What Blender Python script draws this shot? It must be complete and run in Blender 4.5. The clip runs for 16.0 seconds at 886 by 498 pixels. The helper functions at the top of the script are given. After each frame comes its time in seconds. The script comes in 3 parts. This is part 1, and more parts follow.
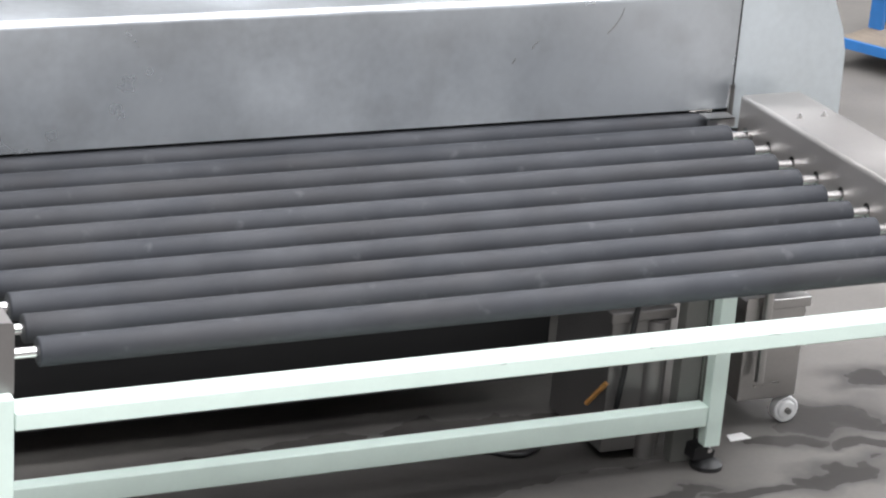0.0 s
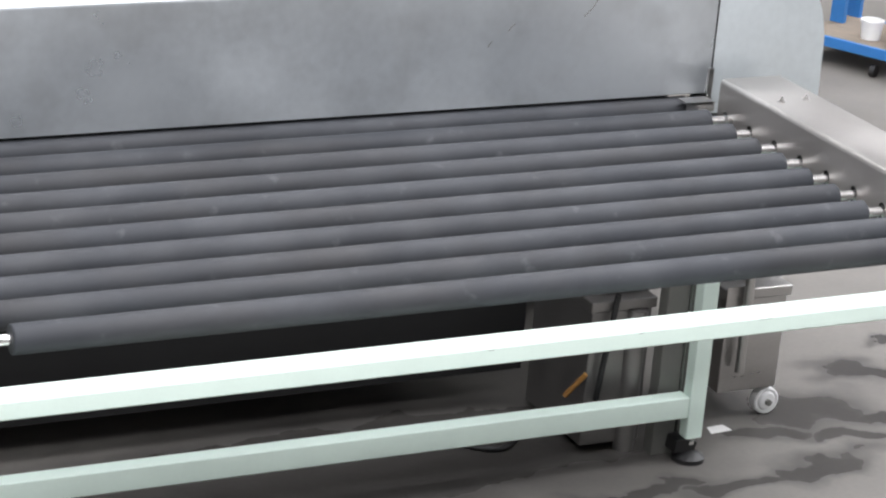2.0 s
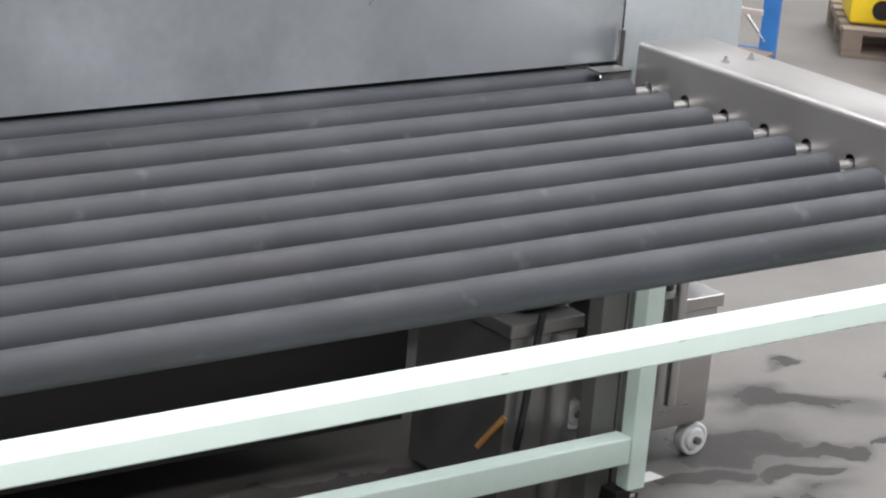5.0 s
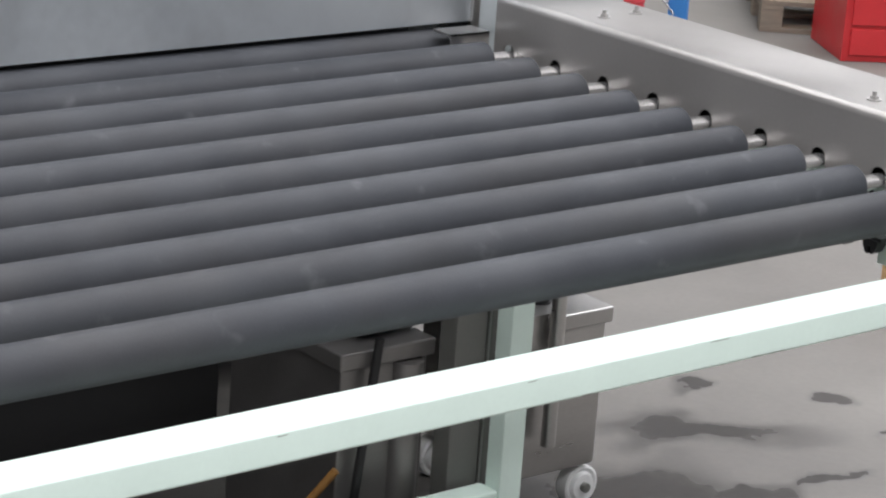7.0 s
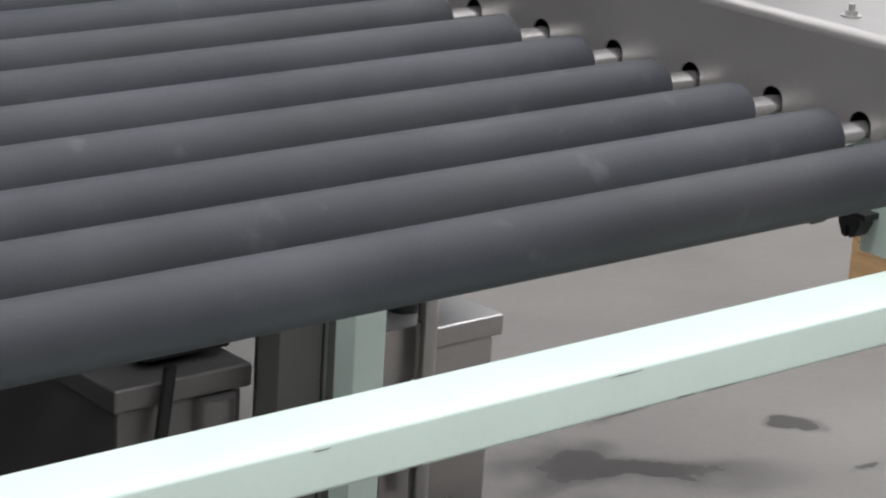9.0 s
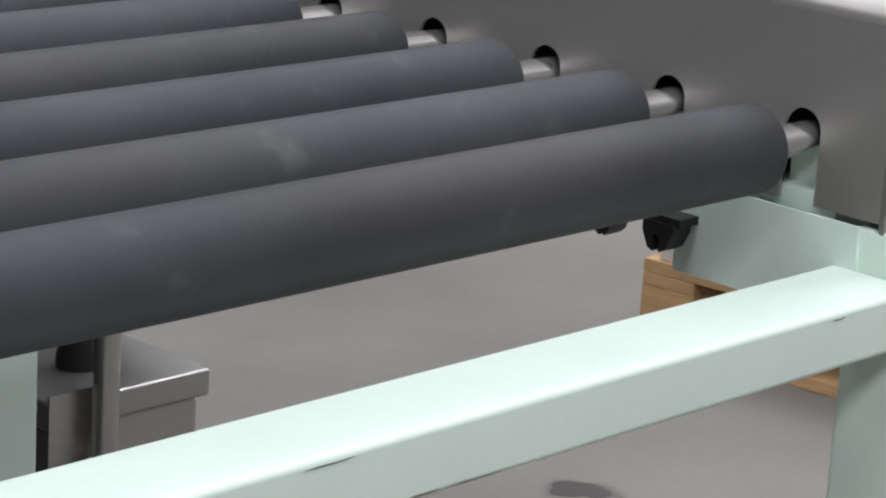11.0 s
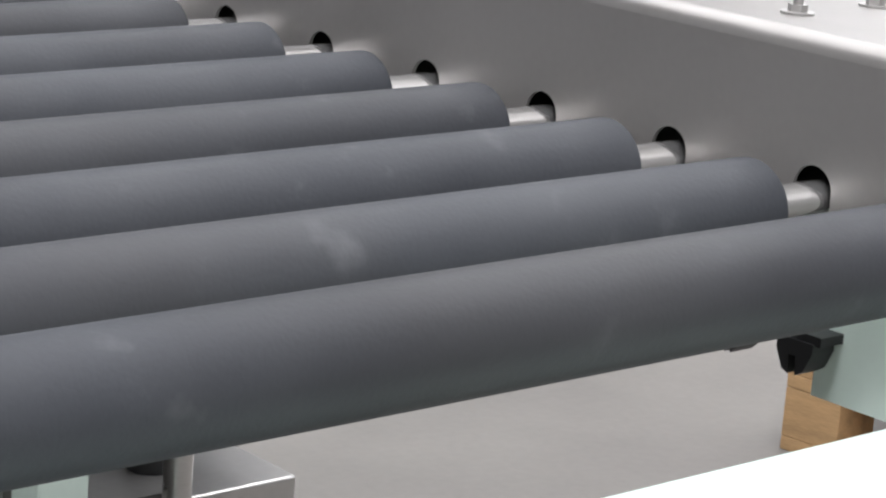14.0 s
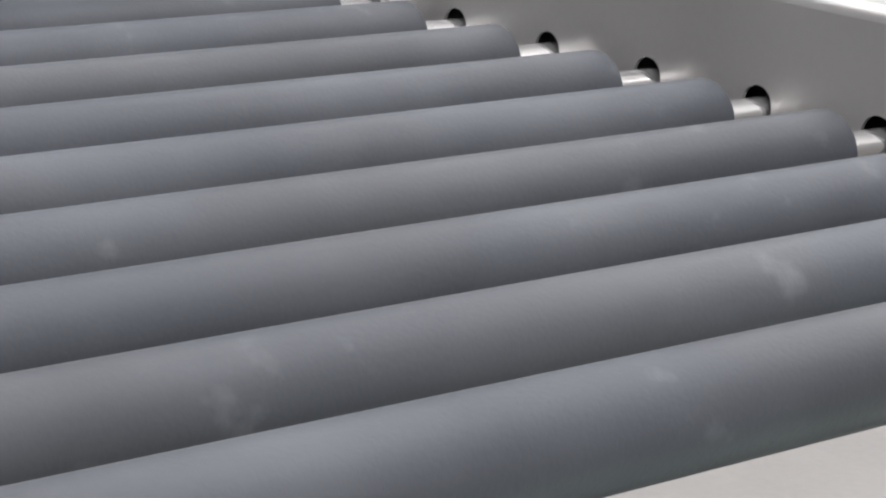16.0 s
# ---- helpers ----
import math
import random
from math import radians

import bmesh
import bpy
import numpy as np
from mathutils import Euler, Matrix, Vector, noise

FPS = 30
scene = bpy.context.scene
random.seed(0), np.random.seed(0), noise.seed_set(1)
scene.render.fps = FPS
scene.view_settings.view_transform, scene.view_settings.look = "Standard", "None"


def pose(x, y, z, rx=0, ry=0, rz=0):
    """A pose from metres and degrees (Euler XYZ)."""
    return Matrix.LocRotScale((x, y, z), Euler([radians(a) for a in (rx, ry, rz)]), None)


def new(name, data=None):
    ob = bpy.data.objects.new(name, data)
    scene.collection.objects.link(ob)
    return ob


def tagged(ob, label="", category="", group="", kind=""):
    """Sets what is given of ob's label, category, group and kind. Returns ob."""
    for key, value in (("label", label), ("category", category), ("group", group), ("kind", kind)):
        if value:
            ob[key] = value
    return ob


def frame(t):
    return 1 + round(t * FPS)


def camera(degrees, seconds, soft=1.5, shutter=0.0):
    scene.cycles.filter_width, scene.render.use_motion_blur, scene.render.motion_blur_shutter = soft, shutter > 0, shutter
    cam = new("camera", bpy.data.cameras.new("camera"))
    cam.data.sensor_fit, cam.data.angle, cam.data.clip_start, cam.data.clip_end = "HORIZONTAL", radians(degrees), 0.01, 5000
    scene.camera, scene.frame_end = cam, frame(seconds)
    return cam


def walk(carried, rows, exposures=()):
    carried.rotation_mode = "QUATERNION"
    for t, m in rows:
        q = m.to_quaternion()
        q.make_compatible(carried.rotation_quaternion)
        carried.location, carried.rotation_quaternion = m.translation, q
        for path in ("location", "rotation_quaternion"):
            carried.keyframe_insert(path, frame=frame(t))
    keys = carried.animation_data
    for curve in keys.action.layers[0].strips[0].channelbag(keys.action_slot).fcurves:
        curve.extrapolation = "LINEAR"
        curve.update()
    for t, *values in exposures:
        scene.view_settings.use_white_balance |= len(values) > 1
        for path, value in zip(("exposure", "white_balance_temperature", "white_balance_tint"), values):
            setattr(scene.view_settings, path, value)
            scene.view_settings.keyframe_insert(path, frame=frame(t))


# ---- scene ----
# camera: seconds, place, yaw, pitch, lean to the right
cam = camera(20.5, 16.0, soft=2.2)
ROWS = [
    (0, -3.3666, -4.4088, 2.8487, -24.971, -20.778, -4.464),
    (0.5, -3.3443, -4.4709, 2.8631, -24.590, -20.844, -4.493),
    (1, -3.3471, -4.4825, 2.8549, -24.601, -20.827, -4.430),
    (1.5, -3.3773, -4.4180, 2.8068, -25.284, -20.635, -4.369),
    (2, -3.4029, -4.2475, 2.7247, -26.598, -20.355, -4.620),
    (2.5, -3.4160, -3.9314, 2.5877, -28.569, -19.841, -4.588),
    (3, -3.7077, -3.7423, 2.4653, -32.334, -18.791, -5.001),
    (3.5, -3.8508, -3.4790, 2.3626, -35.460, -18.124, -5.260),
    (6, -3.0033, -2.4793, 1.9114, -38.487, -17.261, -4.231),
    (6.5, -2.8344, -2.3209, 1.8654, -38.896, -17.518, -3.613),
    (7, -2.6605, -2.1395, 1.7665, -39.405, -17.125, -4.015),
    (7.5, -2.4962, -2.0012, 1.7229, -39.610, -17.380, -3.385),
    (8, -2.3036, -1.8462, 1.6452, -40.054, -17.325, -3.408),
    (8.5, -2.0899, -1.6428, 1.5541, -40.639, -17.315, -3.234),
    (9, -1.8678, -1.4299, 1.4477, -40.594, -17.176, -3.425),
    (9.2, -1.7853, -1.3530, 1.4074, -40.749, -17.108, -3.454),
    (9.5, -1.6699, -1.2473, 1.3561, -41.133, -17.009, -3.682),
    (10, -1.5056, -1.1049, 1.2850, -44.082, -16.805, -3.156),
    (12.5, -1.2198, -0.8798, 1.1948, -46.467, -14.922, -3.827),
    (13, -1.1611, -0.8392, 1.1786, -45.959, -14.178, -4.685),
    (13.5, -1.1724, -0.8431, 1.1866, -44.990, -14.139, -3.816),
    (14, -1.1350, -0.8090, 1.1754, -42.090, -14.191, -4.392),
    (14.5, -1.2063, -0.7941, 1.1684, -41.870, -13.802, -4.394),
    (15, -1.3285, -0.8051, 1.2237, -42.968, -14.987, -3.598),
    (15.5, -1.3556, -0.7878, 1.2438, -42.364, -15.520, -3.715),
    (16, -1.3767, -0.7695, 1.2294, -40.575, -15.041, -3.432),
]
walk(cam, [(t, pose(x, y, z, 90 + pitch, 0, yaw) @ pose(0, 0, 0, 0, 0, -lean)) for t, x, y, z, yaw, pitch, lean in ROWS],
     exposures=[(0.0, 0.38), (3.5, 0.31), (7.0, 0.03), (9.0, -0.26), (10.2, -0.42), (12.4, -0.44), (13.2, -0.16), (14.5, 0.3), (16.0, 0.52)])

# ---- light ----
world = bpy.data.worlds.new("hall_air")
scene.world = world
world.use_nodes = True
world.node_tree.nodes["Background"].inputs[0].default_value = (0.75, 0.85, 1.0, 1)
world.node_tree.nodes["Background"].inputs[1].default_value = 0.19


def roof_light(x, y, sx, sy, watts, colour):
    data = bpy.data.lights.new("roof_light", "AREA")
    data.shape, data.size, data.size_y, data.energy, data.color = "RECTANGLE", sx, sy, watts, colour
    ob = new("roof_light", data)
    ob.matrix_world = pose(x, y, 6.4)
    return ob


DAY = (0.97, 0.965, 1.0)
roof_light(1.5, 4.5, 12.0, 1.6, 480, DAY)
roof_light(1.0, -0.5, 12.0, 1.6, 490, DAY)
roof_light(-4.2, -4.8, 10.0, 1.8, 900, DAY)
roof_light(7.0, 2.0, 3.0, 12.0, 300, DAY)
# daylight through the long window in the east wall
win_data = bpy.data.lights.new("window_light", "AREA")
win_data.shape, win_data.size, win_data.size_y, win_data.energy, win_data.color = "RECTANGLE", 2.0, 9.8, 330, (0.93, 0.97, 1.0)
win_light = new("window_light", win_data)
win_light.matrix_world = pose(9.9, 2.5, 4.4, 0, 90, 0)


# ---- materials ----
def material(name, base, rough=0.5, metal=0.0, vary=0.12, scale=6.0, grain=0.0, grain_scale=180.0, stretch=(1, 1, 1), rough_vary=0.1, coat=0.0):
    m = bpy.data.materials.new(name)
    m.use_nodes = True
    nt = m.node_tree
    n, l = nt.nodes, nt.links
    b = n["Principled BSDF"]
    co = n.new("ShaderNodeTexCoord")
    mp = n.new("ShaderNodeMapping")
    mp.inputs["Scale"].default_value = stretch
    l.new(co.outputs["Object"], mp.inputs[0])
    big, fine = n.new("ShaderNodeTexNoise"), n.new("ShaderNodeTexNoise")
    big.inputs["Scale"].default_value, big.inputs["Detail"].default_value = scale, 5
    fine.inputs["Scale"].default_value, fine.inputs["Detail"].default_value = grain_scale, 3
    l.new(mp.outputs[0], big.inputs["Vector"])
    l.new(mp.outputs[0], fine.inputs["Vector"])
    mix = n.new("ShaderNodeMix")
    mix.data_type = "FLOAT"
    mix.inputs[0].default_value = 0.3
    l.new(big.outputs["Fac"], mix.inputs[2])
    l.new(fine.outputs["Fac"], mix.inputs[3])
    ramp = n.new("ShaderNodeValToRGB")
    ramp.color_ramp.elements[0].position, ramp.color_ramp.elements[1].position = 0.3, 0.7
    ramp.color_ramp.elements[0].color = tuple(v * (1 - vary) for v in base) + (1,)
    ramp.color_ramp.elements[1].color = tuple(min(1, v * (1 + vary)) for v in base) + (1,)
    l.new(mix.outputs[0], ramp.inputs[0])
    l.new(ramp.outputs[0], b.inputs["Base Color"])
    rr = n.new("ShaderNodeMapRange")
    rr.inputs[1].default_value, rr.inputs[2].default_value = 0.3, 0.7
    rr.inputs[3].default_value, rr.inputs[4].default_value = max(0.02, rough - rough_vary), min(1, rough + rough_vary)
    l.new(big.outputs["Fac"], rr.inputs[0])
    l.new(rr.outputs[0], b.inputs["Roughness"])
    b.inputs["Metallic"].default_value = metal
    b.inputs["Coat Weight"].default_value = coat
    if grain:
        bump = n.new("ShaderNodeBump")
        bump.inputs["Strength"].default_value, bump.inputs["Distance"].default_value = grain, 0.002
        l.new(fine.outputs["Fac"], bump.inputs["Height"])
        l.new(bump.outputs[0], b.inputs["Normal"])
    return m


RUBBER = material("roller_rubber", (0.0385, 0.0415, 0.048), 0.6, vary=0.14, scale=4, grain=0.1, grain_scale=300, rough_vary=0.06)


def dusty(m, scale, low, high, colour, strength):
    """Pale dust smudges on a material, a second and coarser layer."""
    n, l = m.node_tree.nodes, m.node_tree.links
    b = n["Principled BSDF"]
    old = b.inputs["Base Color"].links[0].from_socket
    co = n.new("ShaderNodeTexCoord")
    geo = n.new("ShaderNodeObjectInfo")
    add = n.new("ShaderNodeVectorMath")
    mul = n.new("ShaderNodeMath")
    mul.operation = "MULTIPLY"
    mul.inputs[1].default_value = 40
    l.new(geo.outputs["Random"], mul.inputs[0])
    l.new(co.outputs["Object"], add.inputs[0])
    l.new(mul.outputs[0], add.inputs[1])
    spots = n.new("ShaderNodeTexNoise")
    spots.inputs["Scale"].default_value, spots.inputs["Detail"].default_value = scale, 6
    l.new(add.outputs[0], spots.inputs["Vector"])
    r = n.new("ShaderNodeMapRange")
    r.inputs[1].default_value, r.inputs[2].default_value, r.inputs[4].default_value = low, high, strength
    l.new(spots.outputs["Fac"], r.inputs[0])
    mx = n.new("ShaderNodeMix")
    mx.data_type = "RGBA"
    mx.inputs[7].default_value = colour + (1,)
    l.new(r.outputs[0], mx.inputs[0])
    l.new(old, mx.inputs[6])
    l.new(mx.outputs[2], b.inputs["Base Color"])


dusty(RUBBER, 5.5, 0.42, 0.7, (0.069, 0.0725, 0.08), 0.55)
dusty(RUBBER, 3.2, 0.5, 0.72, (0.050, 0.0465, 0.045), 0.35)
dusty(RUBBER, 22.0, 0.64, 0.78, (0.15, 0.153, 0.16), 0.35)
dusty(RUBBER, 1.7, 0.48, 0.66, (0.030, 0.028, 0.027), 0.4)
RUBBER.node_tree.nodes["Principled BSDF"].inputs["Specular IOR Level"].default_value = 0.25
STEEL = material("brushed_stainless", (0.50, 0.49, 0.48), 0.34, 1.0, vary=0.1, scale=5, grain=0.02, grain_scale=90, stretch=(1, 1, 4))
ZINC = material("dull_sheet_steel", (0.56, 0.595, 0.625), 0.34, 0.78, vary=0.2, scale=2.6, grain=0.04, grain_scale=40, rough_vary=0.1)
SHAFT = material("turned_steel", (0.90, 0.885, 0.865), 0.18, 0.9, vary=0.3, scale=110, rough_vary=0.08, stretch=(0.03, 1, 1))
LID = material("bright_stainless", (0.46, 0.45, 0.44), 0.38, 0.85, vary=0.1, scale=7, grain=0.04, grain_scale=90)
COVER = material("satin_cover_sheet", (0.315, 0.302, 0.291), 0.37, 0.6, vary=0.06, scale=4, grain=0.04, grain_scale=150)
PAINT = material("mint_white_enamel", (0.66, 0.785, 0.72), 0.58, rough_vary=0.03, vary=0.04, scale=9, grain=0.03, grain_scale=120, coat=0.05)
PAINT.node_tree.nodes["Principled BSDF"].inputs["Specular IOR Level"].default_value = 0.25
dusty(ZINC, 1.8, 0.35, 0.68, (0.68, 0.72, 0.755), 0.8)
dusty(ZINC, 6.0, 0.52, 0.8, (0.36, 0.365, 0.37), 0.4)
dusty(COVER, 2.5, 0.45, 0.75, (0.38, 0.367, 0.355), 0.5)
# Stainless again, darkened for the shaded end plates, rear tank and column.
SHADE_STEEL = material("shade_satin_steel", (0.24, 0.23, 0.225), 0.42, 0.7, vary=0.08, scale=4, grain=0.04, grain_scale=150)
PALE = material("pale_zinc_sheet", (0.66, 0.715, 0.745), 0.4, 0.6, vary=0.1, scale=3, grain=0.03, grain_scale=40)
BLACK = material("black_plastic", (0.012, 0.012, 0.013), 0.45, vary=0.3)
# Near-black that paints the shade under the machine; also fills the hood seam.
DARK = material("shade_and_seam_black", (0.006, 0.006, 0.0065), 0.7, vary=0.4, scale=4)
GREY = material("grey_frame_paint", (0.13, 0.13, 0.12), 0.5, vary=0.1)
NYLON = material("white_nylon", (0.78, 0.78, 0.78), 0.45, vary=0.08, scale=25)
BLUE = material("blue_rack_paint", (0.03, 0.17, 0.46), 0.45, vary=0.15)
RED = material("red_plastic", (0.50, 0.025, 0.03), 0.4, vary=0.15)
REDHOSE = material("red_hose", (0.45, 0.03, 0.04), 0.4, vary=0.2, scale=30)
BLUEHOSE = material("blue_hose", (0.02, 0.03, 0.22), 0.4, vary=0.2, scale=30)
YELLOW = material("yellow_paint", (0.80, 0.58, 0.02), 0.45, vary=0.12)
WHITE = material("white_plastic", (0.78, 0.78, 0.77), 0.5, vary=0.06)
WOOD = material("pallet_pine", (0.37, 0.23, 0.11), 0.75, vary=0.4, scale=5, grain=0.3, grain_scale=60, stretch=(1, 8, 8))
OLDWOOD = material("grey_pallet_wood", (0.22, 0.18, 0.14), 0.8, vary=0.3, scale=5, grain=0.3, grain_scale=60, stretch=(1, 8, 8))
CARD = material("pale_board", (0.45, 0.40, 0.365), 0.6, vary=0.08)
ORANGE = material("orange_hose", (0.30, 0.15, 0.04), 0.5, vary=0.15)
PLASTER = material("hall_wall_paint", (0.68, 0.68, 0.67), 0.85, vary=0.06, scale=0.6, grain=0.1, grain_scale=40)
ROOF = material("roof_sheet", (0.62, 0.63, 0.64), 0.7, vary=0.08, scale=0.5)
INK = material("dark_print", (0.03, 0.025, 0.02), 0.8)


def floor_material(puddles):
    """Worn concrete with wet patches: each puddle is centre x, y, half-width x, y and turn."""
    m = bpy.data.materials.new("worn_concrete")
    m.use_nodes = True
    n, l = m.node_tree.nodes, m.node_tree.links
    b = n["Principled BSDF"]
    co = n.new("ShaderNodeTexCoord")
    cloud, fine, wob = n.new("ShaderNodeTexNoise"), n.new("ShaderNodeTexNoise"), n.new("ShaderNodeTexNoise")
    cloud.inputs["Scale"].default_value, cloud.inputs["Detail"].default_value = 1.6, 8
    fine.inputs["Scale"].default_value, fine.inputs["Detail"].default_value = 60, 4
    wob.inputs["Scale"].default_value, wob.inputs["Detail"].default_value = 5.0, 4
    for t in (cloud, fine, wob):
        l.new(co.outputs["Object"], t.inputs["Vector"])
    sub = n.new("ShaderNodeVectorMath")
    sub.operation = "SUBTRACT"
    sub.inputs[1].default_value = (0.5, 0.5, 0.5)
    l.new(wob.outputs["Color"], sub.inputs[0])
    mul = n.new("ShaderNodeVectorMath")
    mul.operation = "MULTIPLY_ADD"
    mul.inputs[1].default_value = (0.30, 0.30, 0)
    l.new(sub.outputs[0], mul.inputs[0])
    l.new(co.outputs["Object"], mul.inputs[2])
    wet = None
    for x, y, rx, ry, turn in puddles:
        mp = n.new("ShaderNodeMapping")
        mp.vector_type = "TEXTURE"
        mp.inputs["Location"].default_value, mp.inputs["Rotation"].default_value = (x, y, 0), (0, 0, radians(turn))
        mp.inputs["Scale"].default_value = (rx, ry, 1)
        l.new(mul.outputs[0], mp.inputs[0])
        ln = n.new("ShaderNodeVectorMath")
        ln.operation = "LENGTH"
        l.new(mp.outputs[0], ln.inputs[0])
        out = ln.outputs["Value"]
        if wet is None:
            wet = out
        else:
            mn = n.new("ShaderNodeMath")
            mn.operation = "MINIMUM"
            l.new(wet, mn.inputs[0])
            l.new(out, mn.inputs[1])
            wet = mn.outputs[0]
    edge = n.new("ShaderNodeMapRange")
    edge.inputs[1].default_value, edge.inputs[2].default_value = 1.5, 0.65
    l.new(wet, edge.inputs[0])
    dry = n.new("ShaderNodeValToRGB")
    dry.color_ramp.elements[0].position, dry.color_ramp.elements[1].position = 0.32, 0.68
    dry.color_ramp.elements[0].color, dry.color_ramp.elements[1].color = (0.135, 0.127, 0.119, 1), (0.20, 0.189, 0.175, 1)
    mx0 = n.new("ShaderNodeMix")
    mx0.data_type = "FLOAT"
    mx0.inputs[0].default_value = 0.16
    l.new(cloud.outputs["Fac"], mx0.inputs[2])
    l.new(fine.outputs["Fac"], mx0.inputs[3])
    l.new(mx0.outputs[0], dry.inputs[0])
    mx = n.new("ShaderNodeMix")
    mx.data_type = "RGBA"
    l.new(edge.outputs[0], mx.inputs[0])
    l.new(dry.outputs[0], mx.inputs[6])
    dk = n.new("ShaderNodeMix")
    dk.data_type, dk.blend_type = "RGBA", "MULTIPLY"
    dk.inputs[0].default_value = 1.0
    dk.inputs[7].default_value = (0.40, 0.40, 0.41, 1)
    l.new(dry.outputs[0], dk.inputs[6])
    l.new(dk.outputs[2], mx.inputs[7])
    l.new(mx.outputs[2], b.inputs["Base Color"])
    b.inputs["Specular IOR Level"].default_value = 0.2
    rg = n.new("ShaderNodeMapRange")
    rg.inputs[3].default_value, rg.inputs[4].default_value = 0.55, 0.2
    l.new(edge.outputs[0], rg.inputs[0])
    l.new(rg.outputs[0], b.inputs["Roughness"])
    bump = n.new("ShaderNodeBump")
    bump.inputs["Strength"].default_value, bump.inputs["Distance"].default_value = 0.06, 0.002
    l.new(fine.outputs["Fac"], bump.inputs["Height"])
    l.new(bump.outputs[0], b.inputs["Normal"])
    return m


CONCRETE = floor_material([
    (0.70, 1.09, 0.19, 0.055, -38), (0.62, 1.13, 0.10, 0.07, 10), (0.84, 1.26, 0.05, 0.018, 0), (1.11, 1.09, 0.045, 0.022, -20), (0.52, 0.82, 0.16, 0.04, -25), (0.75, 0.76, 0.07, 0.02, 0),
    (0.20, 0.60, 0.20, 0.06, 15), (-0.08, 0.56, 0.17, 0.05, 0), (0.34, 0.93, 0.20, 0.11, 0), (0.15, 0.80, 0.16, 0.06, 0), (0.36, 0.76, 0.10, 0.04, -20), (-0.35, 0.60, 0.22, 0.05, 5),
    (-0.9, 0.95, 0.95, 0.26, 0), (1.03, 0.86, 0.04, 0.014, 10), (0.90, 1.42, 0.03, 0.016, 0)])


# ---- building blocks ----
def finish(name, bm, mat, parent=None, label="", smooth=True, hard=True):
    bmesh.ops.recalc_face_normals(bm, faces=bm.faces)
    me = bpy.data.meshes.new(name)
    bm.to_mesh(me)
    bm.free()
    me.materials.append(mat)
    if smooth:
        for f in me.polygons:
            f.use_smooth = True
        me.set_sharp_from_angle(angle=radians(35))
    ob = new(name, me)
    if smooth and hard:
        ob.modifiers.new("even_normals", "WEIGHTED_NORMAL").keep_sharp = True
    if parent is not None:
        ob.parent = parent
    if label:
        ob["label"] = label
    return ob


def part(name, bm, mat, parent, label="", smooth=True):
    return finish(name, bm, mat, parent, label, smooth)


def empty(name, label, category, at=(0, 0, 0), turn=0, group=""):
    ob = new(name)
    ob.matrix_world = pose(*at, 0, 0, turn)
    return tagged(ob, label, category, group)


def box(x0, x1, y0, y1, z0, z1, bevel=0.0, bm=None, segments=2):
    own = bmesh.new()
    bmesh.ops.create_cube(own, size=1)
    bmesh.ops.scale(own, vec=(x1 - x0, y1 - y0, z1 - z0), verts=own.verts)
    bmesh.ops.translate(own, vec=((x0 + x1) / 2, (y0 + y1) / 2, (z0 + z1) / 2), verts=own.verts)
    if bevel:
        bmesh.ops.bevel(own, geom=own.edges[:], offset=bevel, segments=segments, affect="EDGES", profile=0.5)
    if bm is None:
        return own
    me = bpy.data.meshes.new("t")
    own.to_mesh(me)
    own.free()
    bm.from_mesh(me)
    bpy.data.meshes.remove(me)
    return bm


def lathe(profile, segments=40, axis="X", at=(0, 0, 0), bm=None):
    """Turns (along, radius) pairs round an axis through at."""
    bm = bm or bmesh.new()
    rings = []
    for a, r in profile:
        ring = []
        for i in range(segments):
            u = 2 * math.pi * i / segments
            p, q = r * math.cos(u), r * math.sin(u)
            v = {"X": (a, p, q), "Y": (p, a, q), "Z": (p, q, a)}[axis]
            ring.append(bm.verts.new(Vector(v) + Vector(at)))
        rings.append(ring)
    for r0, r1 in zip(rings, rings[1:]):
        for i in range(segments):
            j = (i + 1) % segments
            bm.faces.new((r0[i], r0[j], r1[j], r1[i]))
    bm.faces.new(rings[0])
    bm.faces.new(rings[-1])
    return bm


def slab(outline, place, thick):
    """A flat sheet: outline is a list of 2D corners, place(u, v, w) puts them in space, w runs through the thickness."""
    bm = bmesh.new()
    a = [bm.verts.new(place(u, v, 0)) for u, v in outline]
    b = [bm.verts.new(place(u, v, thick)) for u, v in outline]
    bm.faces.new(a)
    bm.faces.new(b)
    for i in range(len(a)):
        j = (i + 1) % len(a)
        bm.faces.new((a[i], a[j], b[j], b[i]))
    bmesh.ops.recalc_face_normals(bm, faces=bm.faces)
    bm.normal_update()
    bmesh.ops.triangulate(bm, faces=[f for f in bm.faces if len(f.verts) > 4])
    return bm


def tube(points, radius, segments=12):
    """A round bar or hose along points."""
    bm = bmesh.new()
    pts = [Vector(p) for p in points]
    rings = []
    for i, p in enumerate(pts):
        d = (pts[min(i + 1, len(pts) - 1)] - pts[max(i - 1, 0)]).normalized()
        s = d.cross(Vector((0, 0, 1)) if abs(d.z) < 0.95 else Vector((1, 0, 0))).normalized()
        t = d.cross(s)
        rings.append([bm.verts.new(p + radius * (math.cos(2 * math.pi * k / segments) * s + math.sin(2 * math.pi * k / segments) * t)) for k in range(segments)])
    for r0, r1 in zip(rings, rings[1:]):
        for k in range(segments):
            j = (k + 1) % segments
            bm.faces.new((r0[k], r0[j], r1[j], r1[k]))
    bm.faces.new(rings[0])
    bm.faces.new(rings[-1])
    return bm


